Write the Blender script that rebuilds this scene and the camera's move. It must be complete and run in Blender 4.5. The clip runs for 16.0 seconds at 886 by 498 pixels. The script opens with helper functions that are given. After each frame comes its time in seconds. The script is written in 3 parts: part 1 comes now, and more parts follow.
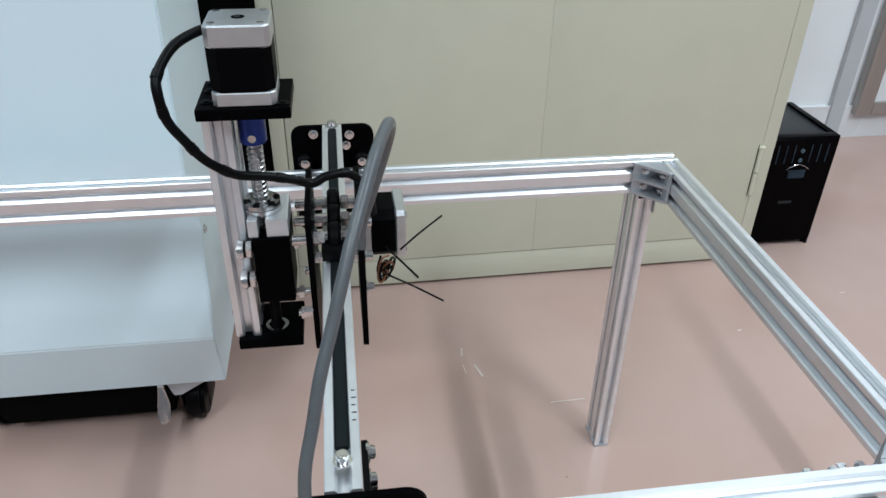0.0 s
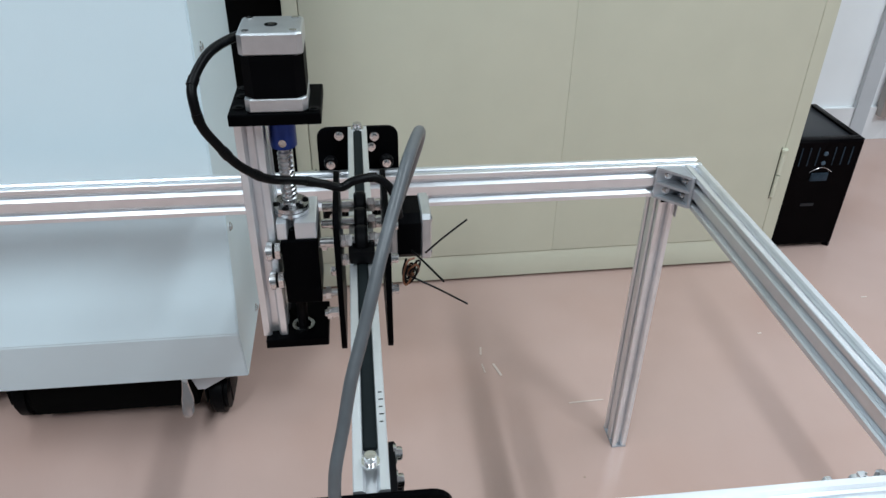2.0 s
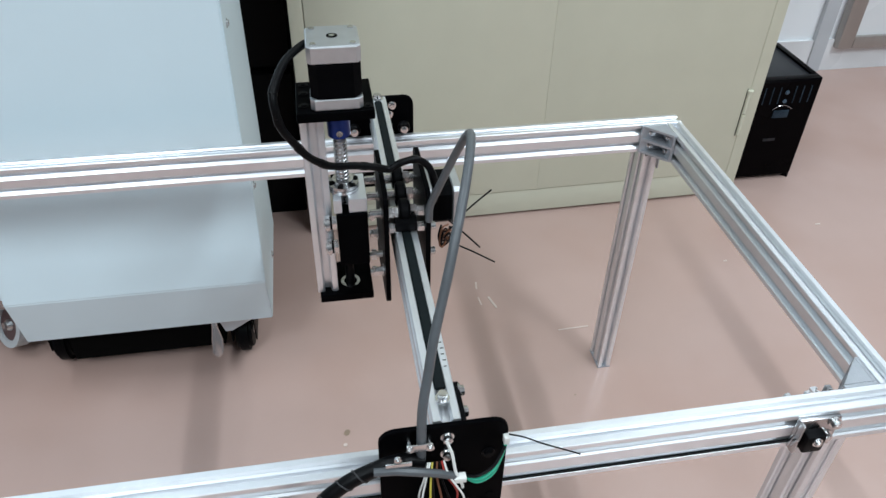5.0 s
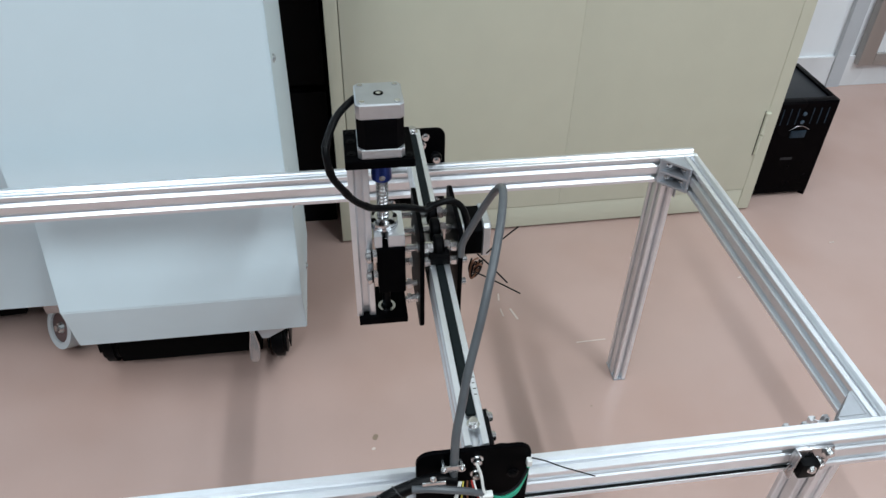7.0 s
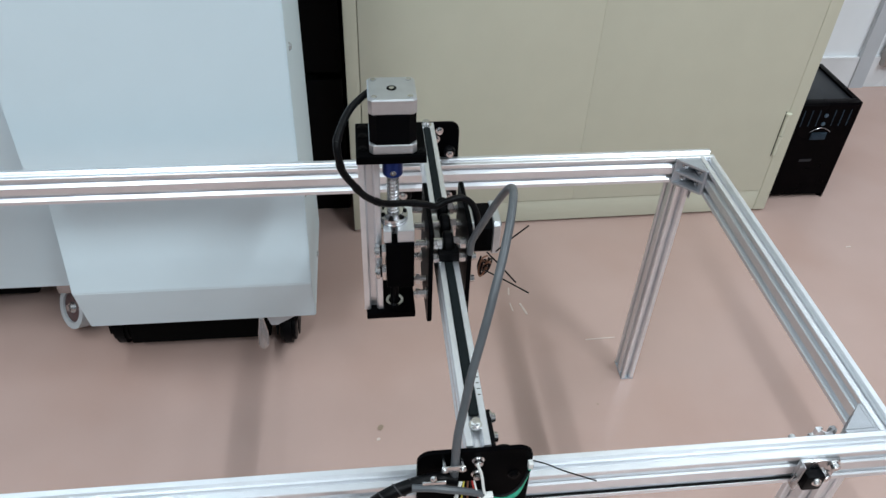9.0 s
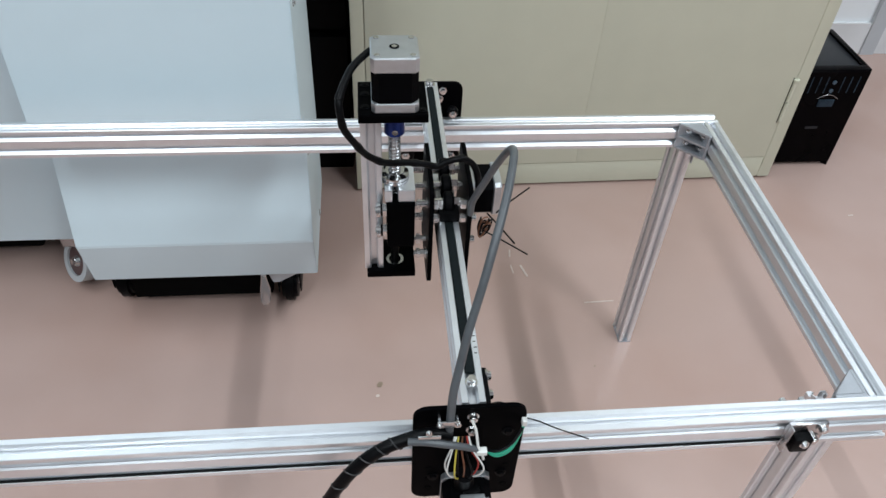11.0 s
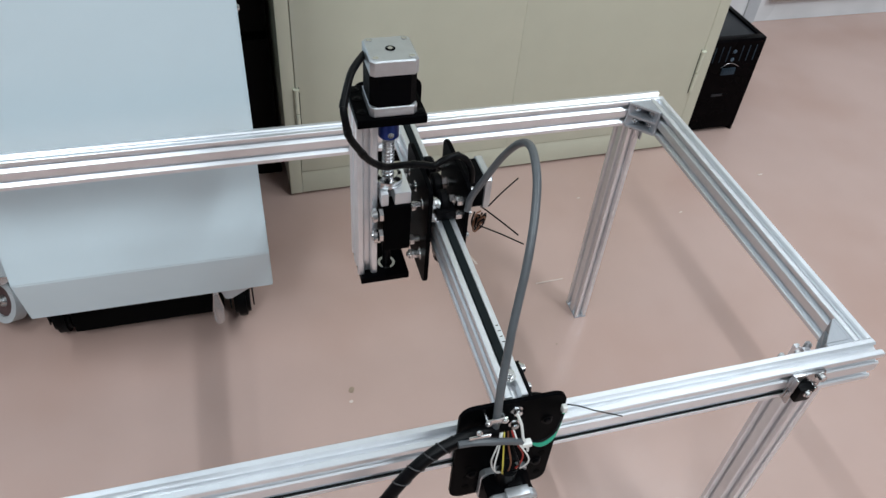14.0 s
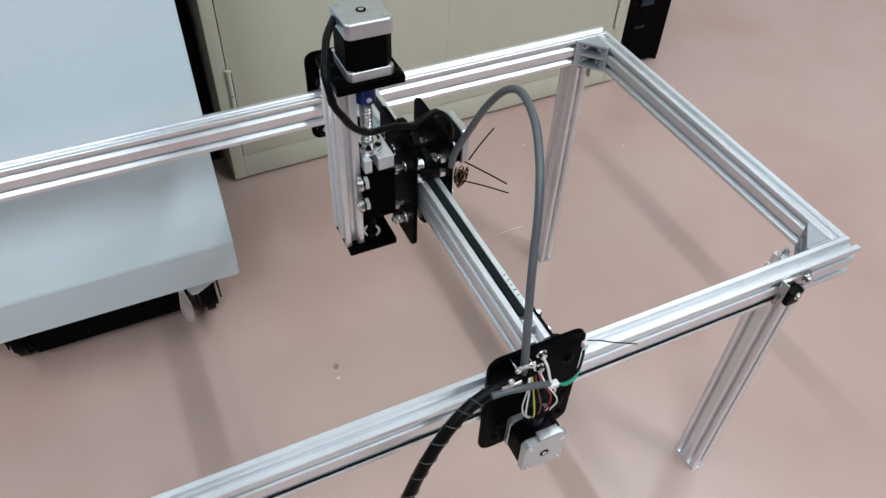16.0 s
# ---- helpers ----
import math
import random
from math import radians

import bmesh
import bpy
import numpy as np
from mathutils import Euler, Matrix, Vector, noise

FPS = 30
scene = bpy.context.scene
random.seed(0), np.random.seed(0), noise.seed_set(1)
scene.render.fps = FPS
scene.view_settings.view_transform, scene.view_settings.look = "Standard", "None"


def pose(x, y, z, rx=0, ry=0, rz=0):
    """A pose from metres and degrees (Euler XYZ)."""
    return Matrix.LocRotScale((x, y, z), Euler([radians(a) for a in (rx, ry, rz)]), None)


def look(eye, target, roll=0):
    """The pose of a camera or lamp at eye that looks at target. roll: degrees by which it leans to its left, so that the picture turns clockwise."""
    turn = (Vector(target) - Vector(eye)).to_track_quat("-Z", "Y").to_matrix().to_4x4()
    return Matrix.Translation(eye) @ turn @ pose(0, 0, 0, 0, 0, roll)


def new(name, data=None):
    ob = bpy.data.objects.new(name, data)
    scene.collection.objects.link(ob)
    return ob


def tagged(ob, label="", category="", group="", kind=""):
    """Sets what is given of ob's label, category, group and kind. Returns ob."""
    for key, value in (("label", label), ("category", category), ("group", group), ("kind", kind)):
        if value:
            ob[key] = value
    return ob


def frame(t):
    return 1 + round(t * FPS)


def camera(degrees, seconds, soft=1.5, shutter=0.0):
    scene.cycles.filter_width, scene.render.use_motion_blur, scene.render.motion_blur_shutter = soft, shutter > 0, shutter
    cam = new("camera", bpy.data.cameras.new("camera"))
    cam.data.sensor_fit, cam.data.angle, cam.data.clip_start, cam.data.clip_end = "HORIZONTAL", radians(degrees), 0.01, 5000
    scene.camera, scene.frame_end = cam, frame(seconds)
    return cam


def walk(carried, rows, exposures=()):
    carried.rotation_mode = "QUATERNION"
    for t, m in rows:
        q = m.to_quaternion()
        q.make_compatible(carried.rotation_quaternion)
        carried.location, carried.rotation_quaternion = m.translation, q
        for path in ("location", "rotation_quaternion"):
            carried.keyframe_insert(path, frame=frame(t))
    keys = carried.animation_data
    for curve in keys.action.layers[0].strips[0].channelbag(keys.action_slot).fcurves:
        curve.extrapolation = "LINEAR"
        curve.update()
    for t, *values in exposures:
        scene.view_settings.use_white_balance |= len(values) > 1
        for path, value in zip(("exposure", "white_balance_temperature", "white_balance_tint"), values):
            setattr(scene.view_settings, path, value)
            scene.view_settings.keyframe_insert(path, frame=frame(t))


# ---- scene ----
cam = camera(61.4, 16.0)

PATH = [
    (0, (-0.375, -0.742, 0.817), (-0.126, 0.933, -0.248), 1.0),
    (0.5, (-0.371, -0.745, 0.819), (-0.129, 0.926, -0.252), 0.9),
    (1, (-0.378, -0.745, 0.823), (-0.136, 0.929, -0.245), 0.6),
    (1.5, (-0.377, -0.746, 0.823), (-0.161, 0.929, -0.248), 1.0),
    (2, (-0.382, -0.745, 0.827), (-0.178, 0.929, -0.249), 0.9),
    (2.5, (-0.39, -0.748, 0.826), (-0.195, 0.924, -0.254), 1.0),
    (3, (-0.405, -0.759, 0.834), (-0.201, 0.903, -0.26), 1.3),
    (3.5, (-0.411, -0.766, 0.856), (-0.188, 0.859, -0.287), 1.2),
    (4, (-0.425, -0.78, 0.883), (-0.184, 0.819, -0.294), 0.8),
    (4.2, (-0.432, -0.783, 0.887), (-0.16, 0.775, -0.338), 1.9),
    (6.3, (-0.468, -0.825, 0.98), (-0.171, 0.703, -0.275), 0.6),
    (6.5, (-0.47, -0.824, 0.983), (-0.174, 0.714, -0.262), 0.5),
    (7, (-0.469, -0.824, 0.991), (-0.234, 0.707, -0.274), 1.3),
    (7.5, (-0.468, -0.823, 0.993), (-0.256, 0.689, -0.299), 1.6),
    (8, (-0.463, -0.814, 0.996), (-0.254, 0.695, -0.3), 2.1),
    (8.5, (-0.464, -0.815, 0.996), (-0.263, 0.705, -0.288), 2.1),
    (11, (-0.461, -0.821, 0.999), (-0.277, 0.625, -0.371), 3.3),
    (11.5, (-0.461, -0.824, 0.998), (-0.267, 0.619, -0.374), 3.0),
    (12, (-0.455, -0.821, 0.997), (-0.236, 0.607, -0.386), 3.8),
    (12.5, (-0.461, -0.816, 1.0), (-0.25, 0.615, -0.382), 4.1),
    (13, (-0.463, -0.822, 1.002), (-0.243, 0.609, -0.379), 4.8),
    (13.5, (-0.515, -0.809, 1.001), (-0.201, 0.61, -0.373), 4.2),
    (14, (-0.567, -0.794, 0.998), (-0.098, 0.581, -0.376), 5.2),
    (14.5, (-0.606, -0.777, 0.992), (-0.055, 0.552, -0.397), 3.4),
    (15, (-0.622, -0.772, 0.986), (-0.03, 0.512, -0.429), 3.3),
    (15.5, (-0.626, -0.768, 0.985), (0.0, 0.464, -0.461), 3.3),
    (16, (-0.628, -0.773, 0.988), (0.006, 0.472, -0.444), 2.7),
]
EXPOSURES = [(0.0, 0.08, 6320, 8), (4.2, 0.08, 6320, 8), (6.3, 0.0, 6400, 9), (8.7, -0.02, 6430, 9), (10.8, -0.06, 6500, 10), (16.0, -0.08, 6520, 10)]
walk(cam, [(t, look(e, a, r)) for t, e, a, r in PATH], EXPOSURES)

# ---------- world and lights ----------
world = bpy.data.worlds.new("room_air")
scene.world = world
world.use_nodes = True
world.node_tree.nodes["Background"].inputs[0].default_value = (0.9, 0.95, 1.0, 1)
world.node_tree.nodes["Background"].inputs[1].default_value = 0.15


def tube_and_fill_light(x, y, length, power, width=0.06):
    lamp = bpy.data.lights.new("tube_and_fill_light", "AREA")
    lamp.shape, lamp.size, lamp.size_y = "RECTANGLE", width, length
    lamp.energy, lamp.color = power, (0.84, 0.94, 1.0)
    ob = new("tube_and_fill_light", lamp)
    ob.location = (x, y, 3.85)
    return ob


for tx, gain in ((-1.92, 0.92), (1.60, 1.12)):
    tube_and_fill_light(tx, -0.30, 2.3, 56 * gain, 0.06)
    # made-up second row: fills upright faces in place of unseen lamps further back
    tube_and_fill_light(tx, -2.95, 2.2, 108 * gain, 0.20)


# ---------- materials ----------
def material(name, color, rough=0.5, metal=0.0, var=0.06, scale=30.0, bump=0.0, bscale=200.0, stretch=(1, 1, 1), coat=0.0,
             rvar=0.08, stain=0.0, stain_color=(0.2, 0.18, 0.15), stain_scale=4.0, spec=0.5):
    m = bpy.data.materials.new(name)
    m.use_nodes = True
    nt = m.node_tree
    n, l = nt.nodes, nt.links
    b = n["Principled BSDF"]
    b.inputs["Metallic"].default_value = metal
    b.inputs["Specular IOR Level"].default_value = spec
    b.inputs["Coat Weight"].default_value = coat
    b.inputs["Coat Roughness"].default_value = 0.08
    tc = n.new("ShaderNodeTexCoord")
    mp = n.new("ShaderNodeMapping")
    mp.inputs["Scale"].default_value = stretch
    l.new(tc.outputs["Object"], mp.inputs["Vector"])

    def noise_tex(sc, detail=4.0):
        t = n.new("ShaderNodeTexNoise")
        t.inputs["Scale"].default_value, t.inputs["Detail"].default_value = sc, detail
        l.new(mp.outputs["Vector"], t.inputs["Vector"])
        return t

    fine, wide = noise_tex(scale), noise_tex(scale * 0.12, 2.0)
    add = n.new("ShaderNodeMath")
    add.operation = "ADD"
    l.new(fine.outputs["Fac"], add.inputs[0])
    l.new(wide.outputs["Fac"], add.inputs[1])
    rng = n.new("ShaderNodeMapRange")
    rng.inputs["From Min"].default_value, rng.inputs["From Max"].default_value = 0.3, 1.7
    rng.inputs["To Min"].default_value, rng.inputs["To Max"].default_value = 1 - 2 * var, 1 + 2 * var
    l.new(add.outputs[0], rng.inputs["Value"])
    mul = n.new("ShaderNodeVectorMath")
    mul.operation = "SCALE"
    mul.inputs[0].default_value = color
    l.new(rng.outputs["Result"], mul.inputs["Scale"])
    out = mul.outputs["Vector"]
    if stain:
        st = noise_tex(stain_scale, 3.0)
        sr = n.new("ShaderNodeMapRange")
        sr.inputs["From Min"].default_value, sr.inputs["From Max"].default_value = 0.38, 0.80
        sr.inputs["To Max"].default_value = stain
        sr.interpolation_type = "SMOOTHSTEP"
        l.new(st.outputs["Fac"], sr.inputs["Value"])
        mx = n.new("ShaderNodeMix")
        mx.data_type = "RGBA"
        mx.inputs["B"].default_value = (*stain_color, 1)
        l.new(sr.outputs["Result"], mx.inputs["Factor"])
        l.new(out, mx.inputs["A"])
        out = mx.outputs["Result"]
    l.new(out, b.inputs["Base Color"])
    rr = n.new("ShaderNodeMapRange")
    rr.inputs["From Min"].default_value, rr.inputs["From Max"].default_value = 0.15, 0.85
    rr.inputs["To Min"].default_value, rr.inputs["To Max"].default_value = max(0.02, rough - rvar), min(1, rough + rvar)
    rr.interpolation_type = "SMOOTHSTEP"
    l.new(wide.outputs["Fac"], rr.inputs["Value"])
    l.new(rr.outputs["Result"], b.inputs["Roughness"])
    if bump:
        bt = noise_tex(bscale, 3.0)
        bn = n.new("ShaderNodeBump")
        bn.inputs["Strength"].default_value, bn.inputs["Distance"].default_value = bump, 0.001
        l.new(bt.outputs["Fac"], bn.inputs["Height"])
        l.new(bn.outputs["Normal"], b.inputs["Normal"])
    return m


ALU = material("anodised_aluminium", (0.78, 0.80, 0.83), 0.38, 0.86, 0.05, 60)
ALU_CAST = material("cast_aluminium", (0.40, 0.42, 0.45), 0.42, 0.6, 0.10, 90, 0.25, 700)
STEEL = material("zinc_steel", (0.66, 0.66, 0.66), 0.24, 1.0, 0.08, 120)
SCREW = material("ground_steel", (0.46, 0.46, 0.47), 0.25, 1.0, 0.10, 200)
BLACK_PLATE = material("black_anodised", (0.0016, 0.0016, 0.002), 0.38, 0.0, 0.2, 80, 0.05, 800, spec=0.012)
BLACK_PLASTIC = material("black_plastic", (0.003, 0.003, 0.0035), 0.38, 0.0, 0.2, 60, spec=0.05)
MOTOR_BLACK = material("motor_laminations", (0.002, 0.002, 0.0025), 0.45, 0.0, 0.25, 100, 0.1, 900, (0.2, 0.2, 6), spec=0.02)
MOTOR_CAP = material("motor_end_cap", (0.54, 0.56, 0.58), 0.36, 0.85, 0.07, 120, 0.15, 900)
BLUE = material("blue_anodised", (0.012, 0.035, 0.20), 0.3, 0.6, 0.1, 80)
BELT = material("belt_rubber", (0.008, 0.011, 0.012), 0.6, 0.0, 0.15, 150, spec=0.08)
HOSE = material("grey_sleeve", (0.088, 0.096, 0.104), 0.38, 0.0, 0.12, 140, 0.1, 900)
SLEEVE = material("black_sleeve", (0.003, 0.003, 0.0035), 0.33, 0.0, 0.3, 120, 0.2, 700, spec=0.10)
WRAP = material("wrap_edge", (0.03, 0.03, 0.032), 0.4, 0.0, 0.2, 100)
WHITE_PLASTIC = material("white_plastic", (0.75, 0.75, 0.72), 0.4, 0.0, 0.05, 80)
WIRE_GREEN = material("green_wire", (0.01, 0.33, 0.20), 0.4)
WIRE_RED = material("red_wire", (0.42, 0.04, 0.03), 0.4)
WIRE_YELLOW = material("yellow_wire", (0.50, 0.42, 0.06), 0.4)
COPPER = material("brown_wire", (0.18, 0.07, 0.035), 0.4, 0.3)
BEIGE = material("beige_enamel", (0.61, 0.605, 0.485), 0.42, 0.0, 0.035, 14, 0.06, 260, rvar=0.06, stain=0.10, stain_color=(0.53, 0.525, 0.41), stain_scale=3)
GREY_PAINT = material("pale_grey_paint", (0.665, 0.785, 0.84), 0.5, 0.0, 0.02, 14, 0.12, 700, rvar=0.05)
FLOOR = material("pink_floor_coating", (0.478, 0.338, 0.296), 0.25, 0.0, 0.025, 9, rvar=0.03, stain=0.6, stain_color=(0.405, 0.255, 0.207), stain_scale=2.6)
WALL = material("white_wall_paint", (0.88, 0.91, 0.94), 0.7, 0.0, 0.03, 10, 0.1, 150, stain=0.12, stain_color=(0.62, 0.63, 0.64), stain_scale=3)
SKIRT = material("white_skirting", (0.80, 0.81, 0.83), 0.3, 0.0, 0.05, 12, stain=0.3, stain_color=(0.52, 0.52, 0.52), stain_scale=5)
STAINLESS = material("brushed_door_frame", (0.42, 0.39, 0.37), 0.4, 0.6, 0.08, 40, 0.1, 300, (1, 1, 0.1))
UPS_BLACK = material("glossy_black_plastic", (0.002, 0.0016, 0.002), 0.25, 0.0, 0.2, 40, spec=0.03)
UPS_TOP = material("grey_black_steel", (0.016, 0.018, 0.022), 0.34, 0.0, 0.12, 50, 0.1, 500, spec=0.3)
UPS_GROOVE = material("grey_blue_print", (0.022, 0.035, 0.05), 0.4, 0.0, 0.6, 400, spec=0.1)
UPS_BUTTON = material("blue_grey_button", (0.06, 0.10, 0.14), 0.3, 0.0, 0.3, 300)
RACK = material("black_steel_panel", (0.003, 0.0033, 0.0038), 0.4, 0.0, 0.2, 20, spec=0.06)
PALE_RUBBER = material("pale_wheel_plastic", (0.50, 0.53, 0.55), 0.25, 0.0, 0.06, 60)
WHEEL_RECESS = material("dark_red_plastic", (0.10, 0.06, 0.06), 0.3, 0.2, 0.3, 60)
GLASS_GREY = material("frosted_panel", (0.78, 0.80, 0.82), 0.3, 0.0, 0.02, 10)
CHIP = material("scuff", (0.60, 0.50, 0.45), 0.35, 0.0, 0.1, 100)
SPOT = material("dark_spot", (0.27, 0.20, 0.145), 0.4, 0.0, 0.2, 100)
# near-black for holes, ink marks, and painted shade under the machine and at hinges
DARK = material("dark_hole_shade_ink", (0.003, 0.003, 0.003), 0.8, 0.0, 0.1, 50, spec=0.03)
# colour of the unseen walls, kept dark to lower the bounced light
FAR_WALL = material("dimmed_unseen_wall", (0.13, 0.135, 0.145), 0.8, 0.0, 0.03, 5)
# grey of the wall's painted shadow strip, also of the castor gusset
BAND = material("grey_shade_and_gusset", (0.52, 0.54, 0.57), 0.5, 0.0, 0.05, 12)
# unseen ceiling, greyed for less bounce
CEIL = material("dimmed_unseen_ceiling", (0.36, 0.36, 0.37), 0.8, 0.0, 0.03, 5)


# ---------- building helpers ----------
def thing(name, at, label, category, group="", kind=""):
    ob = new(name)
    ob.location = at
    ob.empty_display_size = 0.05
    return tagged(ob, label, category, group, kind)


def link(name, bm, mat, smooth=False):
    bmesh.ops.recalc_face_normals(bm, faces=bm.faces[:])
    me = bpy.data.meshes.new(name)
    bm.to_mesh(me)
    bm.free()
    me.materials.append(mat)
    if smooth:
        me.polygons.foreach_set("use_smooth", [True] * len(me.polygons))
        me.set_sharp_from_angle(angle=radians(38))
    return new(name, me)


def part(name, bm, mat, parent, label="", smooth=True):
    ob = link(name, bm, mat, smooth)
    ob.parent = parent
    if parent.data is None:
        ob.location = -parent.location
    return tagged(ob, label) if label else ob


def box(x0, x1, y0, y1, z0, z1, bevel=0.0, bm=None, seg=2):
    own = bmesh.new()
    bmesh.ops.create_cube(own, size=1)
    bmesh.ops.scale(own, vec=(x1 - x0, y1 - y0, z1 - z0), verts=own.verts)
    bmesh.ops.translate(own, vec=((x0 + x1) / 2, (y0 + y1) / 2, (z0 + z1) / 2), verts=own.verts)
    if bevel:
        bmesh.ops.bevel(own, geom=own.edges[:], offset=bevel, segments=seg, affect="EDGES", profile=0.6)
    return own if bm is None else join(bm, own)


def join(bm, other):
    me = bpy.data.meshes.new("tmp")
    other.to_mesh(me)
    other.free()
    bm.from_mesh(me)
    bpy.data.meshes.remove(me)
    return bm


def rod(p, q, r, seg=16, r2=None, bevel=0.0, bm=None):
    p, q = Vector(p), Vector(q)
    own = bmesh.new()
    bmesh.ops.create_cone(own, cap_ends=True, segments=seg, radius1=r, radius2=r if r2 is None else r2, depth=(q - p).length)
    if bevel:
        caps = [e for e in own.edges if abs(e.verts[0].co.z - e.verts[1].co.z) < 1e-7]
        bmesh.ops.bevel(own, geom=caps, offset=bevel, segments=2, affect="EDGES")
    m = Matrix.Translation((p + q) / 2) @ (q - p).to_track_quat("Z", "Y").to_matrix().to_4x4()
    bmesh.ops.transform(own, matrix=m, verts=own.verts)
    return own if bm is None else join(bm, own)


def ring(c, axis, r_out, r_in, h, seg=24):
    """A washer or bearing race of height h along axis from c."""
    bm = bmesh.new()
    a = Vector(axis).normalized()
    m = Matrix.Translation(c) @ a.to_track_quat("Z", "Y").to_matrix().to_4x4()
    rows = []
    for rr, zz in ((r_in, 0), (r_out, 0), (r_out, h), (r_in, h)):
        rows.append([bm.verts.new(m @ Vector((rr * math.cos(2 * math.pi * k / seg), rr * math.sin(2 * math.pi * k / seg), zz))) for k in range(seg)])
    for i in range(4):
        a_, b_ = rows[i], rows[(i + 1) % 4]
        for k in range(seg):
            bm.faces.new((a_[k], a_[(k + 1) % seg], b_[(k + 1) % seg], b_[k]))
    return bm


def prism(pts, depth, m, bevel=0.0):
    """Polygon in local xy, drawn out along local z by depth, then moved by m."""
    bm = bmesh.new()
    lo = [bm.verts.new((x, y, 0)) for x, y in pts]
    hi = [bm.verts.new((x, y, depth)) for x, y in pts]
    bm.faces.new(lo)
    bm.faces.new(hi[::-1])
    for i in range(len(pts)):
        j = (i + 1) % len(pts)
        bm.faces.new((lo[i], lo[j], hi[j], hi[i]))
    bmesh.ops.recalc_face_normals(bm, faces=bm.faces[:])
    if bevel:
        rim = [e for e in bm.edges if abs(e.verts[0].co.z - e.verts[1].co.z) < 1e-7]
        bmesh.ops.bevel(bm, geom=rim, offset=bevel, segments=1, affect="EDGES")
    bmesh.ops.transform(bm, matrix=m, verts=bm.verts)
    return bm


def slotted(w, h):
    """Outline of a slotted extrusion w by h, both multiples of 20 mm, centred on the origin."""
    side = ((-0.0047, 0), (-0.0031, -0.0017), (-0.0031, -0.0022), (-0.0055, -0.0022), (-0.0055, -0.0038), (-0.003, -0.0062),
            (0.003, -0.0062), (0.0055, -0.0038), (0.0055, -0.0022), (0.0031, -0.0022), (0.0031, -0.0017), (0.0047, 0))
    pts = []
    for ax, length, off in ((0, w, h), (1, h, w), (2, w, h), (3, h, w)):
        c, s = ((1, 0), (0, 1), (-1, 0), (0, -1))[ax]
        pts_side = [(-length / 2 + 0.0006, 0)]
        for k in range(round(length / 0.02)):
            mid = -length / 2 + 0.01 + 0.02 * k
            pts_side += [(mid + u, v) for u, v in side]
        pts_side.append((length / 2 - 0.0006, 0))
        for u, v in pts_side:
            d = -(off / 2 + v)
            pts.append((u * c - d * s, u * s + d * c))
    return pts


def along(axis, x, y, z):
    """Pose that sends local z to the axis; local y stays upright (along y for the upright axis)."""
    cols = {"x": ((0, 1, 0), (0, 0, 1), (1, 0, 0)), "y": ((-1, 0, 0), (0, 0, 1), (0, 1, 0)), "z": ((1, 0, 0), (0, 1, 0), (0, 0, 1))}[axis]
    m = Matrix(cols).transposed().to_4x4()
    m.translation = (x, y, z)
    return m


def tube(points, r, seg=12, per=8, close=True):
    """A round flexible tube through the points."""
    P = [Vector(p) for p in points]
    P = [2 * P[0] - P[1]] + P + [2 * P[-1] - P[-2]]
    line = []
    for i in range(1, len(P) - 2):
        for k in range(per):
            t = k / per
            a, b, c, d = P[i - 1], P[i], P[i + 1], P[i + 2]
            line.append(0.5 * ((2 * b) + (c - a) * t + (2 * a - 5 * b + 4 * c - d) * t * t + (3 * b - a - 3 * c + d) * t ** 3))
    line.append(P[-2])
    bm = bmesh.new()
    rows, side = [], None
    for i, p in enumerate(line):
        way = (line[min(i + 1, len(line) - 1)] - line[max(i - 1, 0)]).normalized()
        if side is None:
            side = way.orthogonal().normalized()
        side = (side - way * side.dot(way)).normalized()
        up = way.cross(side)
        rows.append([bm.verts.new(p + r * (math.cos(2 * math.pi * k / seg) * side + math.sin(2 * math.pi * k / seg) * up)) for k in range(seg)])
    for a, b in zip(rows, rows[1:]):
        for k in range(seg):
            bm.faces.new((a[k], a[(k + 1) % seg], b[(k + 1) % seg], b[k]))
    if close:
        bm.faces.new(rows[0][::-1])
        bm.faces.new(rows[-1])
    return bm, line


def bolt(parent, at, way, r=0.0043, h=0.0045, name="bolt", mat=None, hexed=False):
    at, way = Vector(at), Vector(way).normalized()
    bm = rod(at - way * 0.001, at + way * 0.0008, r * 1.45, 18)
    rod(at, at + way * h, r, 6 if hexed else 14, bevel=0.0006, bm=bm)
    rod(at + way * (h - 0.0004), at + way * (h + 0.0002), r * 0.5, 6, bm=bm)
    return part(name, bm, mat or STEEL, parent)


def rounded(w, h, r, seg=5):
    pts = []
    for cx, cy, a0 in ((w / 2 - r, h / 2 - r, 0), (-w / 2 + r, h / 2 - r, 90), (-w / 2 + r, -h / 2 + r, 180), (w / 2 - r, -h / 2 + r, 270)):
        for k in range(seg + 1):
            a = radians(a0 + 90 * k / seg)
            pts.append((cx + r * math.cos(a), cy + r * math.sin(a)))
    return pts


# ---------- the room ----------
def slab(name, x0, x1, y0, y1, z0, z1, mat, label):
    ob = link(name, box(x0, x1, y0, y1, z0, z1), mat)
    return tagged(ob, label, name.split("_")[0], kind="structure")


slab("floor", -4.2, 4.7, -5.2, 1.2, -0.1, 0, FLOOR, "glossy pinkish brown coated floor with faint scuffs")
slab("wall_north", -4.2, 4.7, 1.0, 1.15, 0, 3.9, WALL, "white painted wall behind the cabinet")
# unseen walls and ceiling, added dark so that little light bounces back
slab("wall_south", -4.2, 4.7, -5.2, -5.05, 0, 3.9, FAR_WALL, "unseen wall, darkened to cut bounced light")
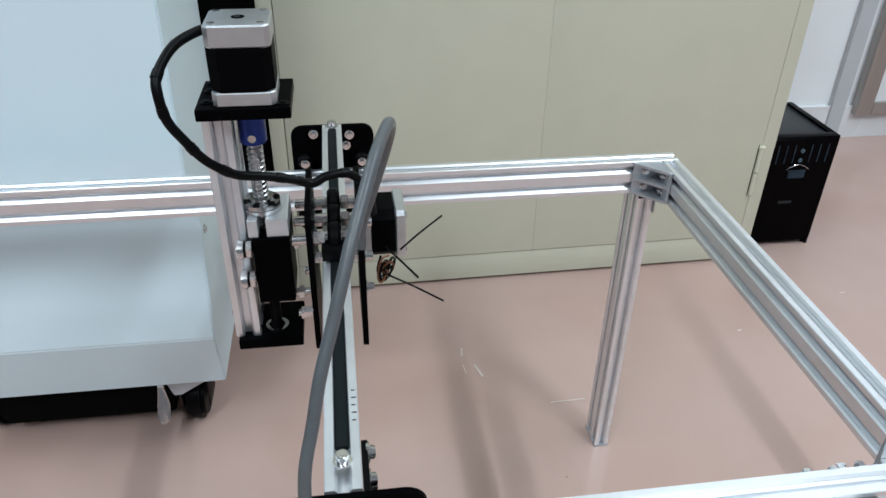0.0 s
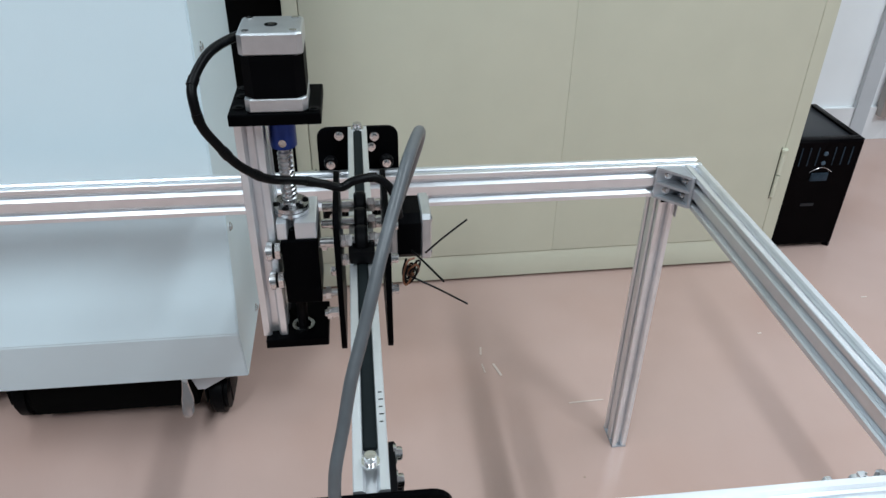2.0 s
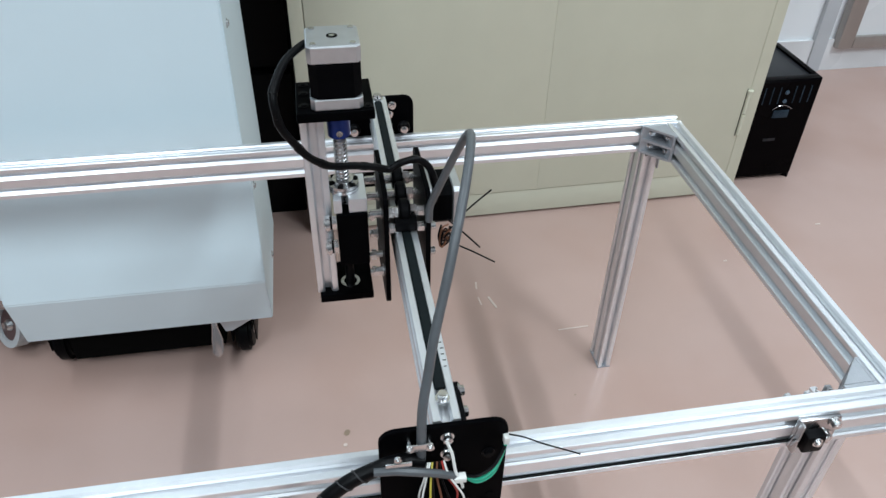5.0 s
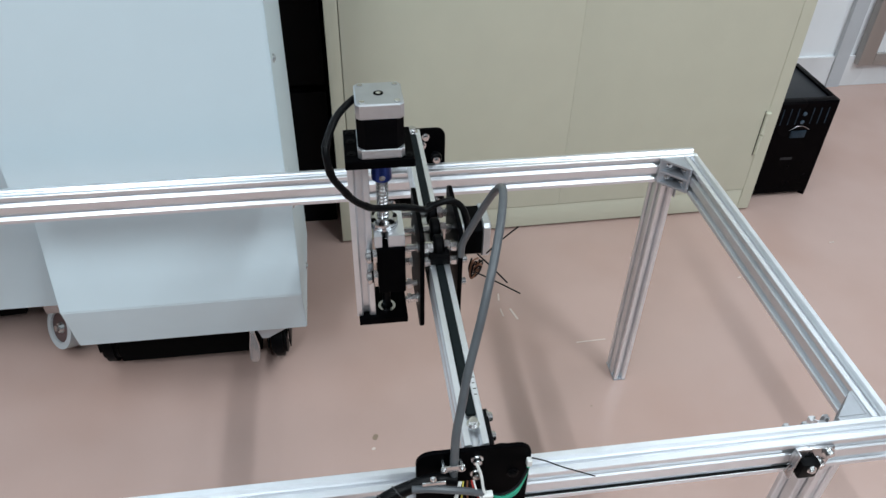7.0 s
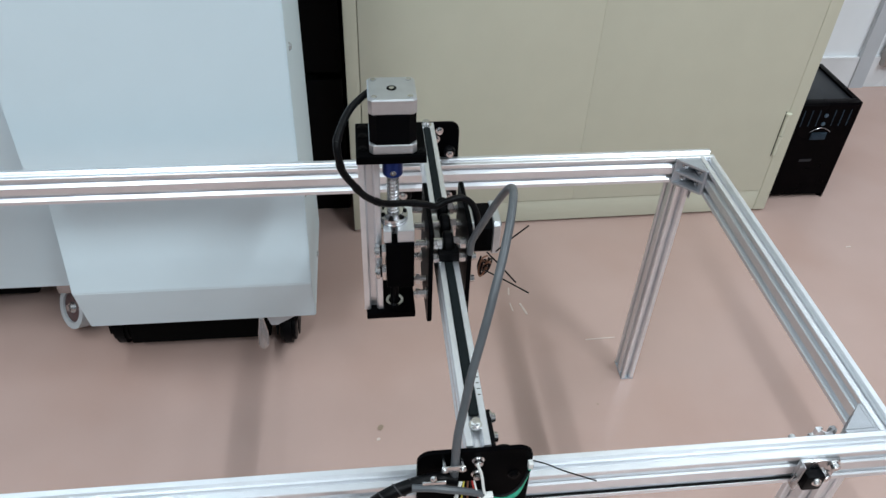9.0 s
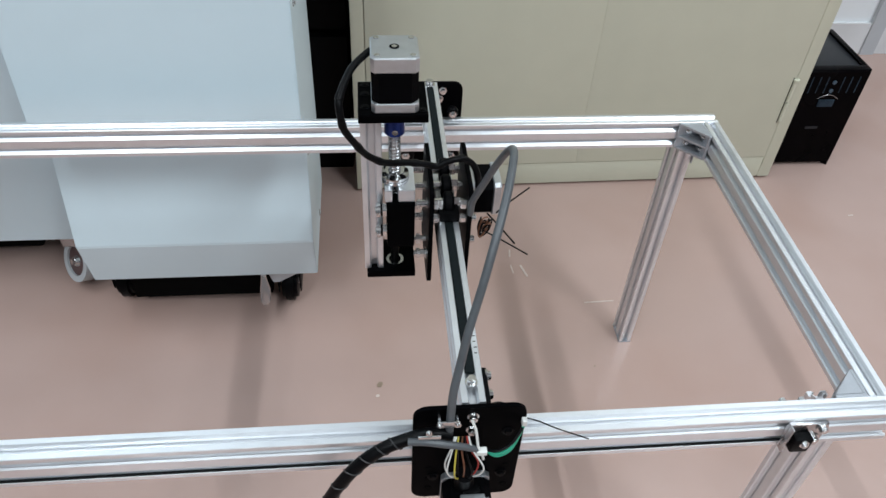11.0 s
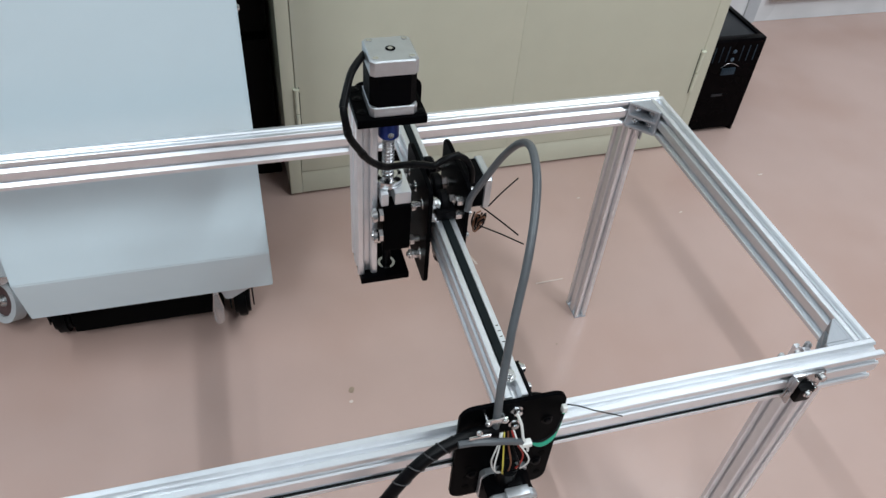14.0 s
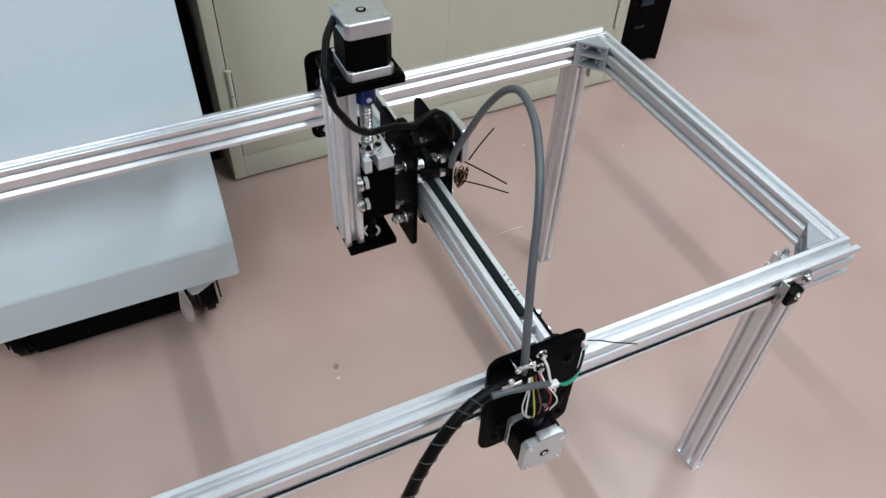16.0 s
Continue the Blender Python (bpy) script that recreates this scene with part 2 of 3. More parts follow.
slab("wall_west", -4.2, -4.05, -5.05, 1.0, 0, 3.9, FAR_WALL, "unseen wall, darkened to cut bounced light")
slab("wall_east", 4.55, 4.7, -5.05, 1.0, 0, 3.9, FAR_WALL, "unseen wall, darkened to cut bounced light")
slab("ceiling", -4.2, 4.7, -5.2, 1.2, 3.9, 4.0, CEIL, "unseen ceiling, greyed to cut bounced light")
slab("baseboard", -4.05, 4.55, 0.99, 1.0, 0, 0.092, SKIRT, "white scuffed skirting along the wall")
# soft upright shadow on the wall, built as a grey strip
slab("trim", 0.925, 0.965, 0.984, 1.0, 0, 2.6, BAND, "grey upright strip standing in for a soft shadow on the white wall")

door = thing("door_1", (1.4, 0.98, 0.07), "metal framed door panel with a pale pane in the wall", "door", kind="structure")
for nm, a in (("frame", (0.99, 1.035, 0.97, 0.998, 0.07, 2.1)), ("frame", (1.855, 1.9, 0.97, 0.998, 0.07, 2.1)),
              ("frame", (1.035, 1.855, 0.97, 0.998, 0.07, 0.105)), ("frame", (1.035, 1.855, 0.97, 0.998, 2.06, 2.1))):
    part(nm, box(*a, 0.003), STAINLESS, door)
part("pane", box(1.035, 1.855, 0.98, 0.99, 0.105, 2.06), GLASS_GREY, door)


# ---------- beige steel cabinet ----------
def cabinet():
    c = thing("steel_cabinet", (-0.035, 0.43, 0), "beige enamelled steel cabinet with two closed doors", "cabinet")
    c.rotation_euler[2] = radians(1.0)
    x0, x1, d, h = -0.457, 0.455, 0.45, 1.83
    bm = box(x0, x1, 0.003, d, 0.006, h, 0.002)

    def sub(name, b, mat, parent, label=""):
        ob = link(name, b, mat, True)
        ob.parent = parent
        return tagged(ob, label) if label else ob
    body = sub("body", bm, BEIGE, c)
    sub("frame_stile", box(x0, x0 + 0.024, -0.004, 0.003, 0.006, h, 0.0015), BEIGE, c)
    sub("frame_stile", box(x1 - 0.026, x1, -0.004, 0.003, 0.006, h, 0.0015), BEIGE, c)
    sub("plinth", box(x0 + 0.0245, x1 - 0.0265, -0.003, 0.003, 0.006, 0.059, 0.0015), BEIGE, c)
    for fx in (x0 + 0.04, x1 - 0.04):
        for fy in (0.04, d - 0.04):
            sub("foot_pad", rod((fx, fy, 0), (fx, fy, 0.0062), 0.015, 16), BLACK_PLASTIC, c)
    seam = 0.005
    left = sub("door", box(x0 + 0.0252, seam, -0.005, 0.0028, 0.0605, h - 0.03, 0.0011), BEIGE, c)
    right = sub("door", box(seam + 0.00002, x1 - 0.0272, -0.005, 0.0028, 0.0605, h - 0.03, 0.0011), BEIGE, c)
    for dr, x in ((left, x0 + 0.0255), (right, x1 - 0.0275)):
        for z in (0.153, 1.5):
            b = rod((x, -0.007, z), (x, -0.007, z + 0.045), 0.0045, 12)
            rod((x, -0.007, z + 0.048), (x, -0.007, z + 0.095), 0.0045, 12, bm=b)
            rod((x, -0.007, z + 0.095), (x, -0.007, z + 0.099), 0.006, 12, bm=b)
            sub("hinge", b, BEIGE, dr)
            side = -1 if dr is right else 1
            xs = sorted((x + side * 0.0048, x + side * 0.0062))
            # thin dark strip painted for the shade beside the knuckle
            sub("hinge_shade", box(xs[0], xs[1], -0.0056, -0.0049, z - 0.004, z + 0.102), DARK, dr)
    return c


cabinet()


# ---------- backup power box ----------
def power_box():
    u = thing("backup_power_unit", (0.511, 0.49, 0), "black tower backup power unit standing beside the cabinet", "power unit")
    x0, x1, y0, y1, z1 = 0.437, 0.584, 0.478, 0.66, 0.243
    part("body", box(x0 + 0.002, x1 - 0.002, y0 + 0.024, y1, 0.008, z1 - 0.004, 0.002), UPS_TOP, u)
    m = along("y", (x0 + x1) / 2, y0, 0.008)
    face = prism(rounded(x1 - x0, z1 - 0.008, 0.006), 0.024, Matrix.Translation((0, 0, (z1 - 0.008) / 2)) @ m, 0.003)
    front = part("front_panel", face, UPS_BLACK, u)
    part("top_lip", box(x0, x1, y0 + 0.003, y0 + 0.022, z1 - 0.003, z1 + 0.001, 0.001), UPS_BLACK, u)
    part("top_rim", box(x1 - 0.012, x1, y0 + 0.022, y1, z1 - 0.004, z1 + 0.001, 0.001), UPS_BLACK, u)
    for k in range(7):
        if k == 3:
            continue
        x = x0 + 0.022 + k * 0.0172
        part("vent_groove", box(x, x + 0.002, y0 - 0.0012, y0 + 0.001, z1 - 0.052, z1 - 0.014), UPS_GROOVE, front)
    for z in (z1 - 0.027, z1 - 0.047):
        part("button", rod((x0 + 0.0735, y0 + 0.001, z), (x0 + 0.0735, y0 - 0.0025, z), 0.0045, 16, bevel=0.001), UPS_BUTTON, front, "small round blue-grey button")
    arc = [(x0 + 0.05 + 0.046 * k / 8, y0 - 0.001, z1 - 0.066 + 0.010 * math.sin(math.pi * k / 8)) for k in range(9)]
    part("trim_arc", tube(arc, 0.0009, 6, 2)[0], SCREW, front, "silver curved trim line")
    part("button", box(x0 + 0.055, x0 + 0.09, y0 - 0.003, y0 + 0.001, z1 - 0.085, z1 - 0.068, 0.001), UPS_GROOVE, front)
    part("badge", box(x0 + 0.052, x0 + 0.08, y0 - 0.0012, y0 + 0.001, z1 - 0.142, z1 - 0.136), UPS_TOP, front)
    for x in (x0 + 0.004, x1 - 0.004):
        part("skirt_corner", rod((x, y0 + 0.010, 0.0), (x, y0 + 0.010, 0.020), 0.010, 4, 0.004), UPS_BLACK, u)
    for x in (x0 + 0.015, x1 - 0.015):
        part("foot", rod((x, y0 + 0.03, 0), (x, y0 + 0.03, 0.009), 0.008, 12), BLACK_PLASTIC, u)
        part("foot", rod((x, y1 - 0.03, 0), (x, y1 - 0.03, 0.009), 0.008, 12), BLACK_PLASTIC, u)


power_box()

# ---------- black rack in the gap ----------
rack = thing("black_equipment_rack", (-0.66, 0.7, 0), "black steel equipment rack in the gap beside the cabinet", "rack")
part("body", box(-0.83, -0.501, 0.53, 0.95, 0, 1.7, 0.003), RACK, rack)
part("lower_panel", box(-0.83, -0.501, 0.503, 0.529, 0.0, 0.31, 0.003), RACK, rack)
part("upper_panel", box(-0.83, -0.501, 0.513, 0.529, 0.32, 1.68, 0.003), RACK, rack)


# ---------- grey machine on castors ----------
def castor(parent, x, y, pedal, top=0.104):
    """Swivel castor under the housing, with a spoon-shaped brake pedal on the front ones."""
    w = part("castor_wheel", rod((x - 0.013, y, 0.0375), (x + 0.013, y, 0.0375), 0.0375, 28, bevel=0.006), BLACK_PLASTIC, parent)
    part("hub", rod((x - 0.0145, y, 0.0375), (x + 0.0145, y, 0.0375), 0.010, 16, bevel=0.001), SCREW, w)
    bm = box(x - 0.020, x - 0.0175, y - 0.024, y + 0.024, 0.030, top - 0.004, 0.001)
    box(x + 0.0175, x + 0.020, y - 0.024, y + 0.024, 0.030, top - 0.004, 0.001, bm)
    box(x - 0.034, x + 0.034, y - 0.034, y + 0.034, top - 0.004, top - 0.0003, 0.001, bm)
    part("castor_fork", bm, BLACK_PLASTIC, parent)
    if pedal:
        turn = Matrix(((1, 0, 0, 0), (0, 0, 1, 0), (0, 1, 0, 0), (0, 0, 0, 1)))
        gusset = prism([(x - 0.034, top - 0.001), (x + 0.040, top - 0.001), (x - 0.014, top - 0.034), (x - 0.024, top - 0.034)], 0.003, Matrix.Translation((0, y - 0.0385, 0)) @ turn)
        part("fork_gusset", gusset, BAND, parent, "pale pressed gusset of the castor fork", False)
        rim = [(0.0045 + 0.0055 * min(1, k / 6) ** 1.4) for k in range(9)]
        left = [(-w_ * 0.86, -0.0056 * k) for k, w_ in enumerate(rim)]
        tip = [(0.0086 * math.cos(radians(a_)), -0.0470 + 0.0086 * math.sin(radians(a_))) for a_ in range(200, 341, 20)]
        b = prism(left + tip + [(-px, pz) for px, pz in left[::-1]], 0.004, pose(x - 0.038, y - 0.043, top - 0.006, 84, 0, 4), 0.0012)
        for v in b.verts:
            v.co.y -= 0.015 * max(0.0, (top - 0.030 - v.co.z) / 0.03) ** 2
        part("brake_pedal", b, STEEL, parent, "bright spoon-shaped steel brake pedal")


def pale_wheel(parent, c, way):
    """Large pale castor wheel with a dark recess and a bright hub."""
    c, w = Vector(c), Vector(way).normalized()
    tyre = part("castor_tyre", ring(c, w, 0.038, 0.027, 0.022, 32), PALE_RUBBER, parent, "pale translucent plastic castor wheel")
    part("wheel_disc", rod(c + w * 0.003, c + w * 0.018, 0.0268, 28), WHEEL_RECESS, tyre, "dark reddish wheel disc")
    part("hub", rod(c + w * 0.017, c + w * 0.024, 0.011, 20, 0.008, 0.001), STEEL, tyre)
    part("axle_nut", rod(c + w * 0.024, c + w * 0.028, 0.006, 6), STEEL, tyre)


def machine():
    g = thing("grey_machine", (-0.9, 0.3, 0), "pale grey painted sheet metal machine cabinet on castors", "machine")
    pts = [(0.1484, 1.5), (0.057, 0.408), (0.100, 0.396), (0.0545, 0.194), (0.073, 0.104), (0.315, 0.110), (0.315, 1.5)]
    bm = prism(pts, 0.360, Matrix(((0, 0, 1, -0.916), (1, 0, 0, 0), (0, 1, 0, 0), (0, 0, 0, 1))))
    bmesh.ops.bevel(bm, geom=bm.edges[:], offset=0.0018, segments=2, affect="EDGES")
    body = part("front_housing", bm, GREY_PAINT, g, smooth=False)
    part("rear_housing", box(-1.7, -0.917, 0.165, 0.55, 0.112, 1.5, 0.004), GREY_PAINT, g)
    for y, z in ((0.107, 0.565), (0.107, 0.33), (0.2, 0.13)):
        bolt(body, (-0.5558, y, z), (1, 0, 0), 0.0042, 0.003, "screw")
    # near-black blocks added to stand in for deep shade under both housings
    part("under_shade_block", box(-0.875, -0.640, 0.105, 0.290, 0.026, 0.1043, 0.004), DARK, g, "near-black block standing in for the shade under the housing")
    part("under_shade_block", box(-1.69, -1.06, 0.23, 0.54, 0.04, 0.111, 0.004), DARK, g)
    castor(g, -0.610, 0.128, True)
    castor(g, -0.895, 0.150, False)
    castor(g, -0.610, 0.250, False, 0.108)
    castor(g, -1.55, 0.215, False, 0.1118)
    fork = box(-1.000, -0.955, 0.176, 0.230, 0.085, 0.1118, 0.003)
    part("castor_fork", fork, SCREW, g)
    pale_wheel(g, (-0.972, 0.186, 0.046), (-0.66, -0.62, 0.40))


machine()

# ---------- machine frame ----------
XF = -0.388
HTOP = 0.458
fr = thing("gantry_frame", (-0.5, -0.24, 0), "slotted aluminium machine frame standing on upright legs", "machine frame")
R = slotted(0.02, 0.04)
part("rail", prism(R, 1.30, along("x", -1.30, -0.010, HTOP - 0.02)), ALU, fr, smooth=False)
part("rail", prism(R, 1.30, along("x", -1.30, -0.4690, HTOP - 0.02)), ALU, fr, smooth=False)
part("side_rail", prism(R, 0.4386, along("y", -0.010, -0.4588, HTOP - 0.02)), ALU, fr, smooth=False)
for lx, ly in ((-0.030, 0.004), (-0.038, -0.443)):
    leg = part("leg", prism(R, HTOP - 0.0428, along("z", lx, ly, 0.0024)), ALU, fr, smooth=False)
    part("foot_cap", box(lx - 0.0105, lx + 0.0105, ly - 0.0205, ly + 0.0205, 0, 0.0023), STEEL if ly < -0.2 else ALU_CAST, leg, "bright cut end of the leg")


def corner_bracket(x, y, sx, sy, L=0.038):
    """Cast angle with three webs, its back at the inner corner x, y, arms along sx and sy."""
    t = 0.004
    z0, z1 = HTOP - 0.0385, HTOP - 0.0005

    def b4(u0, u1, v0, v1, za, zb, bm):
        xs, ys = sorted((x + sx * u0, x + sx * u1)), sorted((y + sy * v0, y + sy * v1))
        return box(xs[0], xs[1], ys[0], ys[1], za, zb, 0.0006, bm, 1)
    bm = bmesh.new()
    b4(0.0002, L, 0.0002, t, z0, z1, bm)
    b4(0.0002, t, t, L, z0, z1, bm)
    for z in (z0, (z0 + z1) / 2 - 0.0015, z1 - 0.003):
        tri = [(x + sx * t, y + sy * t), (x + sx * (L - 0.001), y + sy * t), (x + sx * t, y + sy * (L - 0.001))]
        join(bm, prism(tri, 0.003, Matrix.Translation((0, 0, z))))
    ob = part("corner_bracket", bm, ALU_CAST, fr, smooth=False)
    for z in (HTOP - 0.029, HTOP - 0.010):
        bolt(ob, (x + sx * L * 0.58, y + sy * t, z), (0, sy, 0), 0.0032, 0.004)
        bolt(ob, (x + sx * t, y + sy * L * 0.58, z), (sx, 0, 0), 0.0032, 0.004)
    return ob


corner_bracket(-0.020, -0.020, -1, -1, 0.033)
corner_bracket(-0.020, -0.4590, -1, 1, 0.031)


# open slot end at the top of the far leg, and the stepped ends of its lips
part("slot_end", box(-0.0385, -0.0235, -0.0170, -0.0158, 0.4085, 0.4142), DARK, fr)
for k in range(3):
    part("lip_end", box(-0.0200 + 0.0016 * k, -0.0186 + 0.0016 * k, -0.0205 + 0.006 * k, -0.0155 + 0.006 * k, 0.390 + 0.007 * k, 0.4145, 0.0004), ALU_CAST, fr)

# belt along the near rail's lower slot, and the clamp that holds its end
part("drive_belt", box(-1.29, -0.094, -0.4787, -0.4775, 0.4240, 0.4270), BELT, fr)
clamp = part("belt_clamp", box(-0.104, -0.068, -0.4830, -0.4792, 0.4205, 0.4545, 0.0008), SCREW, fr, "thin steel clamp plate")
part("clamp_block", box(-0.100, -0.083, -0.4930, -0.4832, 0.4265, 0.4455, 0.002), BLACK_PLASTIC, clamp)
part("clamp_cheek", box(-0.104, -0.1022, -0.4885, -0.4832, 0.4205, 0.4545, 0.0005), SCREW, clamp)
for x, z in ((-0.073, 0.449), (-0.076, 0.434)):
    bolt(clamp, (x, -0.4832, z), (0, -1, 0), 0.0038, 0.005)
bolt(clamp, (-0.091, -0.4932, 0.440), (0, -1, 0), 0.003, 0.003)
for x in (-0.098, -0.080):
    bolt(clamp, (x, -0.4587, 0.4505), (0, 1, 0), 0.0033, 0.006)


# ---------- stepper motor ----------
def motor(parent, c, way, length, up=(0, 0, 1), hole=True, fc=0.0098, ec=0.0138):
    """Square motor of 42 mm from its mounting face at c along way."""
    w = Vector(way).normalized()
    u = Vector(up) - w * w.dot(Vector(up))
    u.normalize()
    m = Matrix((w.cross(u) * -1, u, w)).transposed().to_4x4()
    m.translation = c
    a = 0.0212

    def oct_(k, cut):
        s = a * k
        return [(s - cut, -s), (s, -s + cut), (s, s - cut), (s - cut, s), (-s + cut, s), (-s, s - cut), (-s, -s + cut), (-s + cut, -s)]
    mo = part("motor", prism(oct_(0.985, 0.0065), length - fc - ec - 0.0004, m @ Matrix.Translation((0, 0, fc + 0.0002))), MOTOR_BLACK, parent,
              "black and silver square stepper motor", False)
    f = prism(oct_(1.0, 0.0035), fc, m, 0.0008)
    part("front_cap", f, MOTOR_CAP, mo, smooth=False)
    e = prism(oct_(1.0, 0.0035), ec, m @ Matrix.Translation((0, 0, length - ec)), 0.0012)
    cap = part("end_cap", e, MOTOR_CAP, mo, smooth=False)
    for sx in (-1, 1):
        for sy in (-1, 1):
            p = m @ Vector((sx * 0.0155, sy * 0.0155, length - 0.0002))
            part("screw", rod(p, p + w * 0.001, 0.0026, 12), STEEL, cap)
    if hole:
        p = m @ Vector((0, 0, length))
        part("shaft_recess", rod(p - w * 0.001, p + w * 0.0003, 0.0045, 16), DARK, cap)
        part("shaft", rod(p - w * 0.001, p + w * 0.0006, 0.0024, 12), STEEL, cap)
    return mo


def vwheel(parent, c, axis, name="wheel", k=1.0):
    c, a = Vector(c), Vector(axis).normalized()
    prof = ((-0.0051, 0.0098), (-0.0028, 0.0120), (0.0028, 0.0120), (0.0051, 0.0098))
    bm = bmesh.new()
    for (d0, r0), (d1, r1) in zip(prof, prof[1:]):
        rod(c + a * d0, c + a * d1, r0 * k, 24, r1 * k, bm=bm)
    w = part(name, bm, BLACK_PLASTIC, parent)
    part("bearing", rod(c - a * 0.0056, c + a * 0.0056, 0.0055 * k, 16), STEEL, w)
    return w


# ---------- gantry: beam and its two end plates ----------
ga = thing("cross_gantry", (XF, -0.24, 0.455), "slotted aluminium cross beam with black end plates riding on the frame", "gantry")
ZB = 0.4795
beam = part("beam", prism(R, 0.4850, along("y", XF, -0.4810, ZB)), ALU, ga, smooth=False)
part("drive_belt", box(XF - 0.003, XF + 0.003, -0.452, -0.006, ZB + 0.0196, ZB + 0.0210), BELT, ga)
part("belt_strip", box(XF - 0.0045, XF + 0.0045, -0.452, -0.006, ZB + 0.0180, ZB + 0.0195), BELT, ga)


# faint hand marking on the beam, unreadable
for k in range(5):
    part("mark", box(XF + 0.0062, XF + 0.0062 + 0.0022 + 0.0006 * (k % 2), -0.432 + 0.0062 * k, -0.4312 + 0.0062 * k, ZB + 0.0200, ZB + 0.0202), DARK, beam)


def end_plate(y, s, z0, h=0.127, w=0.088, dx=0.0):
    m = Matrix(((1, 0, 0, XF + dx), (0, 0, s, y), (0, 1, 0, z0 + h / 2), (0, 0, 0, 1)))
    pl = part("end_plate", prism(rounded(w, h, 0.012), 0.0042, m, 0.0005), BLACK_PLATE, ga, "rounded black anodised plate", False)
    return pl


far = end_plate(0.0055, 1, 0.371)
near = end_plate(-0.4820, -1, 0.363, 0.136, 0.092, -0.0025)
for x in (XF - 0.030, XF + 0.030):
    for z in (HTOP + 0.0065, HTOP - 0.0585):
        vwheel(ga, (x, -0.010, z), (0, 1, 0), k=0.62 if z > HTOP else 1.0)
        if z < 0.44 or x > XF:
            vwheel(ga, (x if z < 0.44 else XF + 0.024, -0.4690, z), (0, 1, 0))
        bolt(far, (x, -0.016, z), (0, -1, 0), 0.0032, 0.005)
        bolt(near, (x, -0.4864, z), (0, -1, 0), 0.0035, 0.003, mat=BLACK_PLASTIC)
for x, z in ((XF + 0.018, 0.487), (XF - 0.02, 0.489), (XF + 0.014, 0.475)):
    bolt(far, (x, 0.005, z), (0, -1, 0), 0.0035, 0.006)
for x, z in ((XF - 0.0005, 0.4885), (XF - 0.0005, 0.470)):
    bolt(near, (x, -0.4864, z), (0, -1, 0), 0.0034, 0.005)
for k in range(3):
    for x in (XF - 0.034, XF + 0.034):
        p = (x, -0.4859, 0.379 + 0.016 * k)
        part("plate_hole", rod(p, (p[0], p[1] - 0.0009, p[2]), 0.0032, 12), DARK, near)
bolt(ga, (XF, -0.462, ZB + 0.0205), (0, 0, 1), 0.0036, 0.006)
bolt(ga, (XF, -0.002, ZB + 0.0205), (0, 0, 1), 0.0048, 0.006)
# angle that ties the beam to the near plate
ang = part("beam_angle", box(XF + 0.0103, XF + 0.0140, -0.4815, -0.446, 0.466, 0.498, 0.0006), BLACK_PLASTIC, ga)
for y, z in ((-0.451, 0.493), (-0.467, 0.489), (-0.459, 0.475)):
    bolt(ang, (XF + 0.0140, y, z), (1, 0, 0), 0.0040, 0.004)
ym = motor(ga, (XF - 0.002, -0.4864, 0.384), (0, -1, 0), 0.034, fc=0.0065, ec=0.0085)
part("socket", box(XF - 0.009, XF + 0.012, -0.5200, -0.5110, 0.4053, 0.4095, 0.001), MOTOR_CAP, ym)
part("plug", box(XF - 0.006, XF + 0.008, -0.5105, -0.5030, 0.4053, 0.4110, 0.001), BLACK_PLASTIC, ym)


# ---------- carriage on the beam ----------
YC = -0.222
ca = thing("beam_carriage", (XF, YC, 0.49), "black plate carriage with rollers clamped over the beam", "carriage")


def side_plate(x, z0, h, name):
    m = Matrix(((0, 0, 1, x), (1, 0, 0, YC - 0.005), (0, 1, 0, z0 + h / 2), (0, 0, 0, 1)))
    return part(name, prism(rounded(0.088, h, 0.010), 0.0045, m, 0.0005), BLACK_PLATE, ca, smooth=False)


lp = side_plate(XF - 0.0205, 0.417, 0.127, "side_plate")
rp = side_plate(XF + 0.0175, 0.417, 0.127, "side_plate")
for y in (YC - 0.028, YC, YC + 0.028):
    vwheel(ca, (XF, y, ZB + 0.020 + 0.0135), (1, 0, 0))
    bolt(lp, (XF - 0.0207, y, ZB + 0.0335), (-1, 0, 0), 0.004, 0.011)
    b = rod((XF - 0.014, y, ZB + 0.0335), (XF + 0.016, y, ZB + 0.0335), 0.0028, 12)
    part("axle", b, STEEL, ca)
    for a, b, rr in ((-0.0158, -0.0058, 0.0052), (0.0058, 0.0120, 0.0066), (0.0121, 0.0172, 0.0050)):
        part("spacer", rod((XF + a, y, ZB + 0.0335), (XF + b, y, ZB + 0.0335), rr, 6 if rr > 0.006 else 14, bevel=0.0005), STEEL, ca)
part("belt_block", box(XF - 0.0102, XF + 0.0100, YC - 0.0445, YC - 0.030, 0.5015, 0.5125, 0.001), BLACK_PLASTIC, ca)
for z in (0.5035, 0.521):
    for a, b in ((-0.0158, -0.0108), (-0.0105, -0.0072), (0.0105, 0.0172)):
        part("nut", rod((XF + a, YC - 0.040, z), (XF + b, YC - 0.040, z), 0.0050, 6, bevel=0.0005), STEEL, ca)
for y in (YC - 0.03, YC + 0.03):
    vwheel(ca, (XF, y, ZB - 0.020 - 0.0135), (1, 0, 0))
    bolt(lp, (XF - 0.0207, y, ZB - 0.0335), (-1, 0, 0), 0.0045, 0.008, hexed=True)
for y, z in ((YC - 0.036, 0.53), (YC - 0.036, 0.50), (YC - 0.036, 0.47)):
    bolt(rp, (XF + 0.0222, y, z), (1, 0, 0), 0.004, 0.006)
motor(ca, (XF + 0.0222, -0.217, 0.504), (1, 0, 0), 0.034, fc=0.0065, ec=0.0085)

